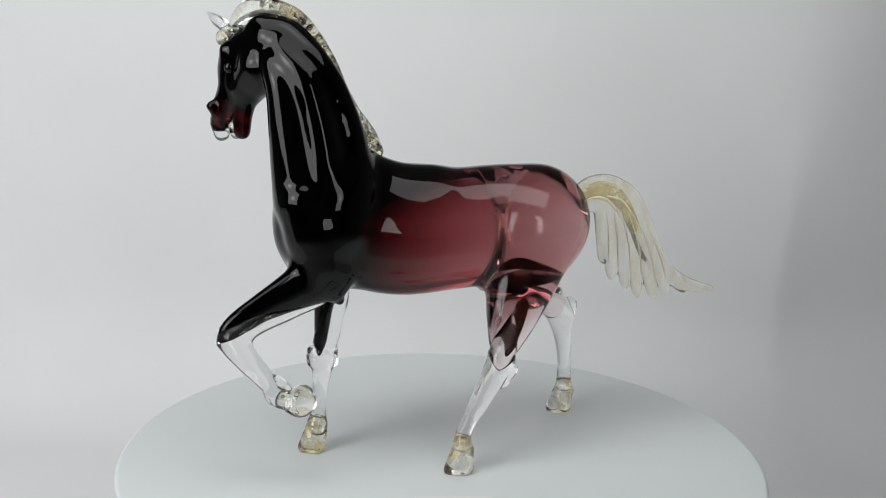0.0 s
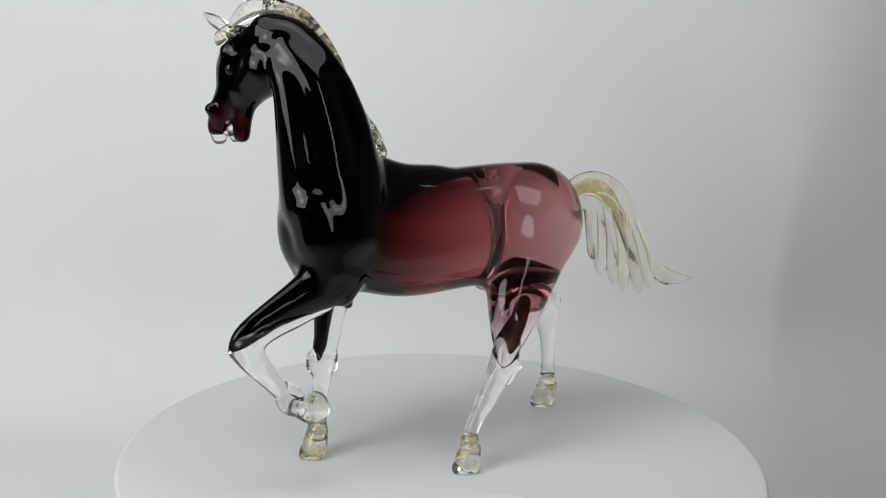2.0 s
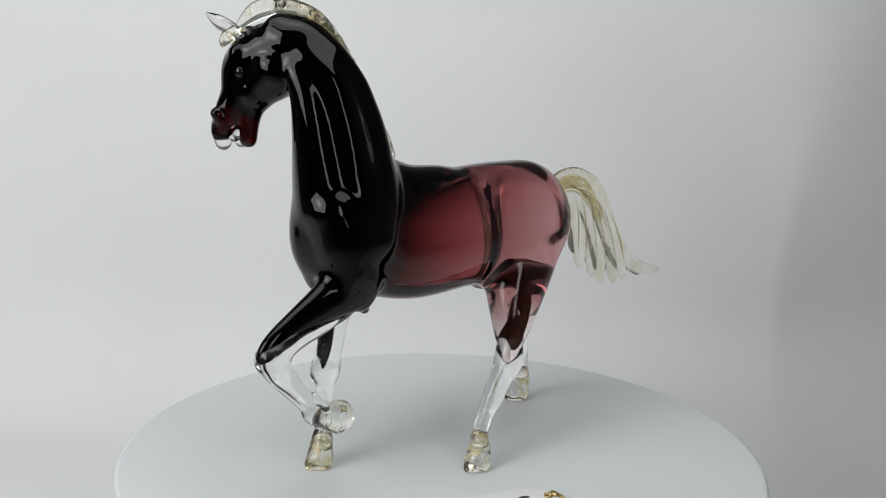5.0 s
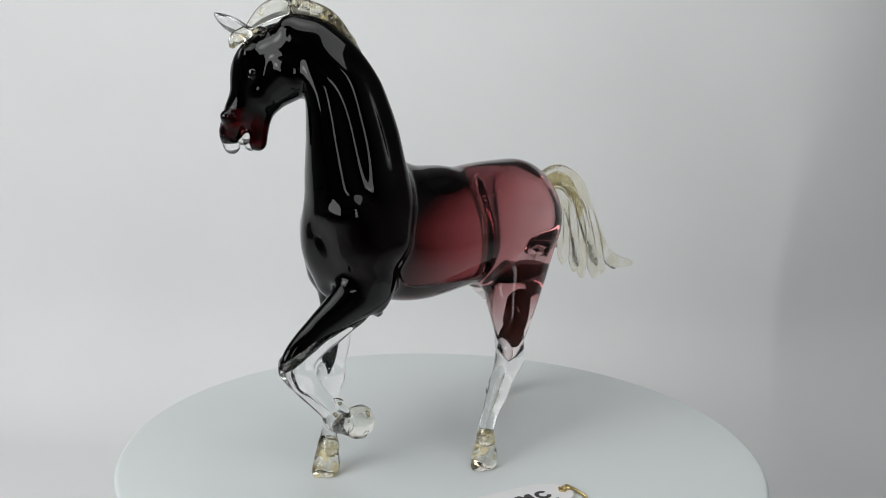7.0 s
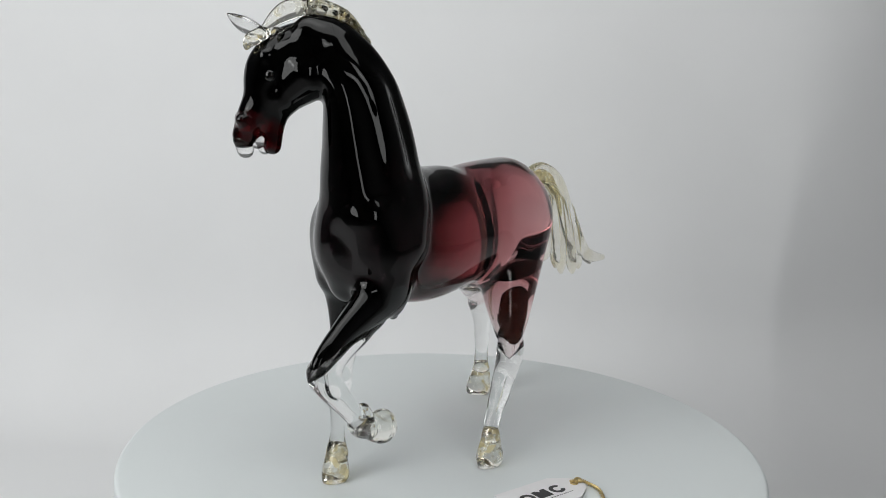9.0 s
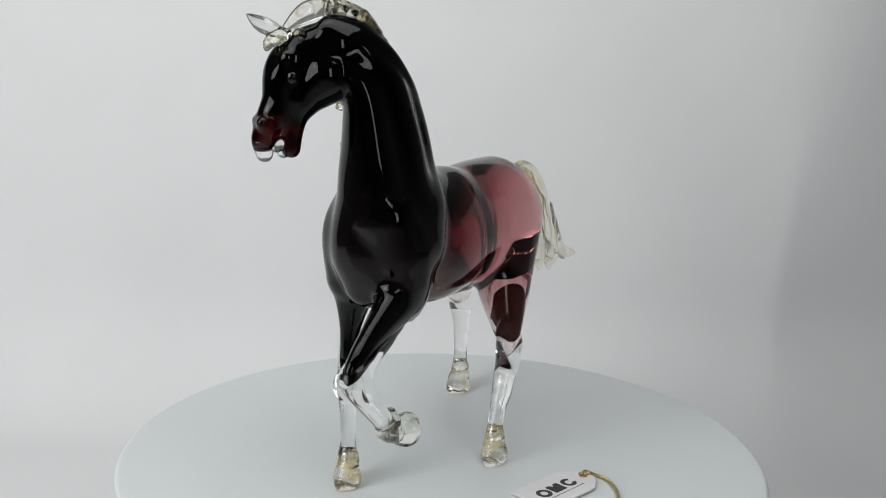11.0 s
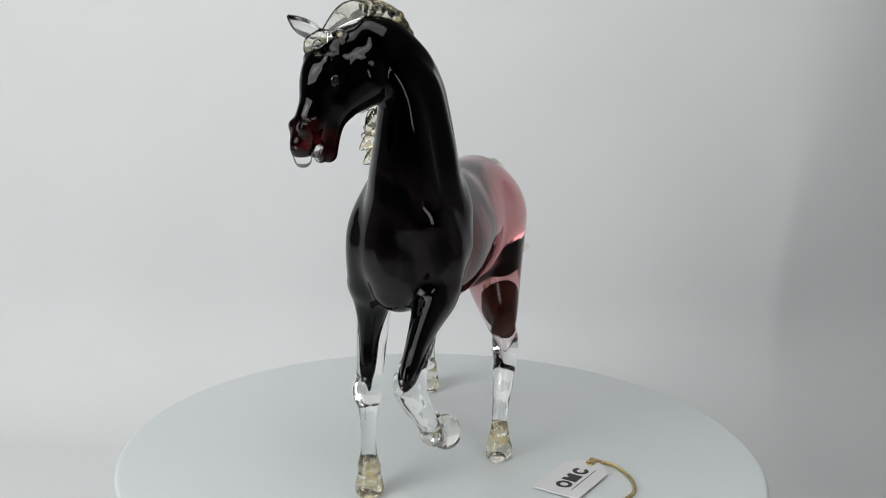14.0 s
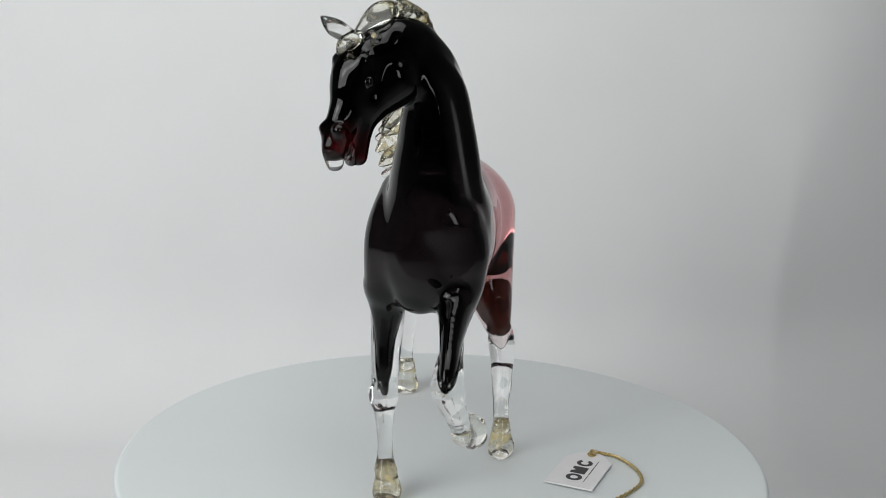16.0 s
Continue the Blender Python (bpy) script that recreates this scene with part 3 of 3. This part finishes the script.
        part("gold_thread", melt([(path, 0.0005, 1.0, Y)], 0.0004, 2, "gold_thread"), LEAF, tail)
    for path in ([(-0.118, 0.007, 0.1800, 0.0005), (-0.130, 0.0088, 0.1760, 0.0008), (-0.1400, 0.0108, 0.162, 0.0007), (-0.1470, 0.0125, 0.145, 0.0004)],
                 [(-0.104, 0.0055, 0.1780, 0.0006), (-0.112, 0.0065, 0.1790, 0.0011), (-0.120, 0.0075, 0.1755, 0.0010), (-0.128, 0.009, 0.165, 0.0004)]):
        part("gold_thread", melt([(path, 0.0005, 1.0, Y)], 0.0004, 2, "gold_thread"), LEAF, tail)
    return base


HORSE = horse()


# ---- the tag ----
def tag():
    """A card tag with a gold cord, flat on the turntable; its own x runs to the eyelet, y across it."""
    base = new("paper_tag")
    L, W = 0.061, 0.033
    tagged(base, "white card tag with dark printed mark and gold cord", "tag")
    bm = bmesh.new()
    out = [(0, 0), (0.046, 0), (0.0575, 0.0075), (0.061, 0.0125), (0.061, 0.0205), (0.0575, 0.0255), (0.046, W), (0, W)]
    vs = [bm.verts.new((x, y - W / 2, 0.0012)) for x, y in out]
    f = bm.faces.new(vs)
    up = bmesh.ops.extrude_face_region(bm, geom=[f])["geom"]
    bmesh.ops.translate(bm, verts=[v for v in up if isinstance(v, bmesh.types.BMVert)], vec=(0, 0, 0.0011))
    bmesh.ops.recalc_face_normals(bm, faces=bm.faces[:])
    part("card", bm, CARD, base, "white card with clipped corners")

    def flat(name, shapes):
        bm = bmesh.new()
        for pts in shapes:
            bm.faces.new([bm.verts.new((x, y, 0.00236)) for x, y in pts])
        for fc in bm.faces:
            if fc.normal.z < 0:
                fc.normal_flip()
        part(name, bm, INK, base)

    def arc(cx, cy, r0, r1, a0, a1, n=24):
        q = []
        for i in range(n):
            a, b = radians(a0 + (a1 - a0) * i / n), radians(a0 + (a1 - a0) * (i + 1) / n)
            q.append([(cx + r * math.cos(k), cy + r * math.sin(k)) for r, k in ((r0, a), (r1, a), (r1, b), (r0, b))])
        return q

    def bar(x0, y0, x1, y1, w):
        d = Vector((x1 - x0, y1 - y0)).normalized() * w / 2
        return [(x0 - d.y, y0 + d.x), (x1 - d.y, y1 + d.x), (x1 + d.y, y1 - d.x), (x0 + d.y, y0 - d.x)]

    flat("printed_ring", arc(0.0145, 0.0005, 0.0026, 0.0055, 0, 360, 32))
    flat("printed_block", [[(0.0212, -0.0047), (0.0326, -0.0047), (0.0326, 0.0057), (0.0290, 0.0057), (0.0269, 0.0030), (0.0248, 0.0057), (0.0212, 0.0057)]])
    flat("printed_arc", arc(0.0400, 0.0005, 0.0026, 0.0055, 40, 340, 28))
    rnd = random.Random(9)
    x, dashes = 0.0095, []
    while x < 0.0445:
        w = rnd.uniform(0.0012, 0.003)
        dashes.append(bar(x, -0.0075, x + w, -0.0075, 0.0008))
        x += w + 0.0005
    flat("printed_line", dashes)
    # eyelet
    bm = lathe([(0.0012, 0.0), (0.0026, 0.0), (0.0028, 0.0004), (0.0022, 0.0009), (0.0014, 0.0008), (0.0012, 0.0)], 24)
    bmesh.ops.translate(bm, verts=bm.verts[:], vec=(0.0552, 0, 0.0024))
    part("eyelet", smooth_bm(bm), GOLD, base, "small gold eyelet")
    part("knot", melt([([(0.0565, -0.0005, 0.0035, 0.0012), (0.0585, 0.0012, 0.0042, 0.0014), (0.0610, 0.0005, 0.0036, 0.0012)], 0.0005, 1, (0, 0, 1)),
                       ([(0.0575, 0.0016, 0.0034, 0.0011), (0.0595, -0.0018, 0.0038, 0.0013)], 0.0005, 1, (0, 0, 1))], 0.0004, 3, "knot"), GOLD, base, "knotted gold cord end")
    return base


def cord(parent, points, name="cord"):
    """Two fine threads twisted round each other along a path in the parent's space."""
    pts = [Vector(p) for p in points]
    path = []
    for i in range(len(pts) - 1):
        p0, p1, p2, p3 = pts[max(i - 1, 0)], pts[i], pts[i + 1], pts[min(i + 2, len(pts) - 1)]
        for j in range(26):
            t = j / 26
            path.append(0.5 * ((2 * p1) + (p2 - p0) * t + (2 * p0 - 5 * p1 + 4 * p2 - p3) * t * t + (3 * p1 - p0 - 3 * p2 + p3) * t ** 3))
    bm = bmesh.new()
    for strand in range(2):
        prev = None
        for i, p in enumerate(path):
            d = (path[min(i + 1, len(path) - 1)] - path[max(i - 1, 0)]).normalized()
            s = d.cross(Vector((0, 0, 1))).normalized()
            u = s.cross(d)
            a = i * 0.55 + math.pi * strand
            c = p + (s * math.cos(a) + u * math.sin(a)) * 0.00062
            ring = [bm.verts.new(c + (s * math.cos(b) + u * math.sin(b)) * 0.00078) for b in [k * math.pi / 3 for k in range(6)]]
            if prev:
                for k in range(6):
                    bm.faces.new((prev[k], prev[(k + 1) % 6], ring[(k + 1) % 6], ring[k]))
            prev = ring
    bmesh.ops.recalc_face_normals(bm, faces=bm.faces[:])
    return part(name, smooth_bm(bm), GOLD, parent, "twisted shiny gold cord")


TAG = tag()
TAG_AT = (0.0515, 0.0907)            # the middle of its square end, in the horse's space
TAG_TURN = math.degrees(math.atan2(0.279, -0.96))


def to_tag(x, y, z):
    a = radians(TAG_TURN)
    dx, dy = x - TAG_AT[0], y - TAG_AT[1]
    return (dx * math.cos(a) + dy * math.sin(a), -dx * math.sin(a) + dy * math.cos(a), z)


cord(TAG, [to_tag(*p) for p in ((-0.0004, 0.104, 0.0036), (-0.0065, 0.1075, 0.0035), (-0.0085, 0.1125, 0.0018), (-0.0045, 0.123, 0.0016), (0.0105, 0.1343, 0.0016),
                                (0.0286, 0.1394, 0.0016), (0.043, 0.1362, 0.0016), (0.063, 0.1236, 0.0016), (0.074, 0.112, 0.0016))])


# ---- what moves ----
def motions():
    times = [0, 1, 2, 3, 4, 5, 6, 7, 8, 9, 10, 11, 12, 13, 14, 15, 16]
    walk(TABLE, [(t, pose(0, 0, 0, 0, 0, turn_at(t))) for t in times])
    walk(HORSE, [(t, pose(0, 0, 0, 0, 0, FACING + turn_at(t))) for t in times])
    walk(TAG, [(t, pose(0, 0, 0, 0, 0, FACING + turn_at(t)) @ pose(TAG_AT[0], TAG_AT[1], 0, 0, 0, TAG_TURN)) for t in times])


motions()
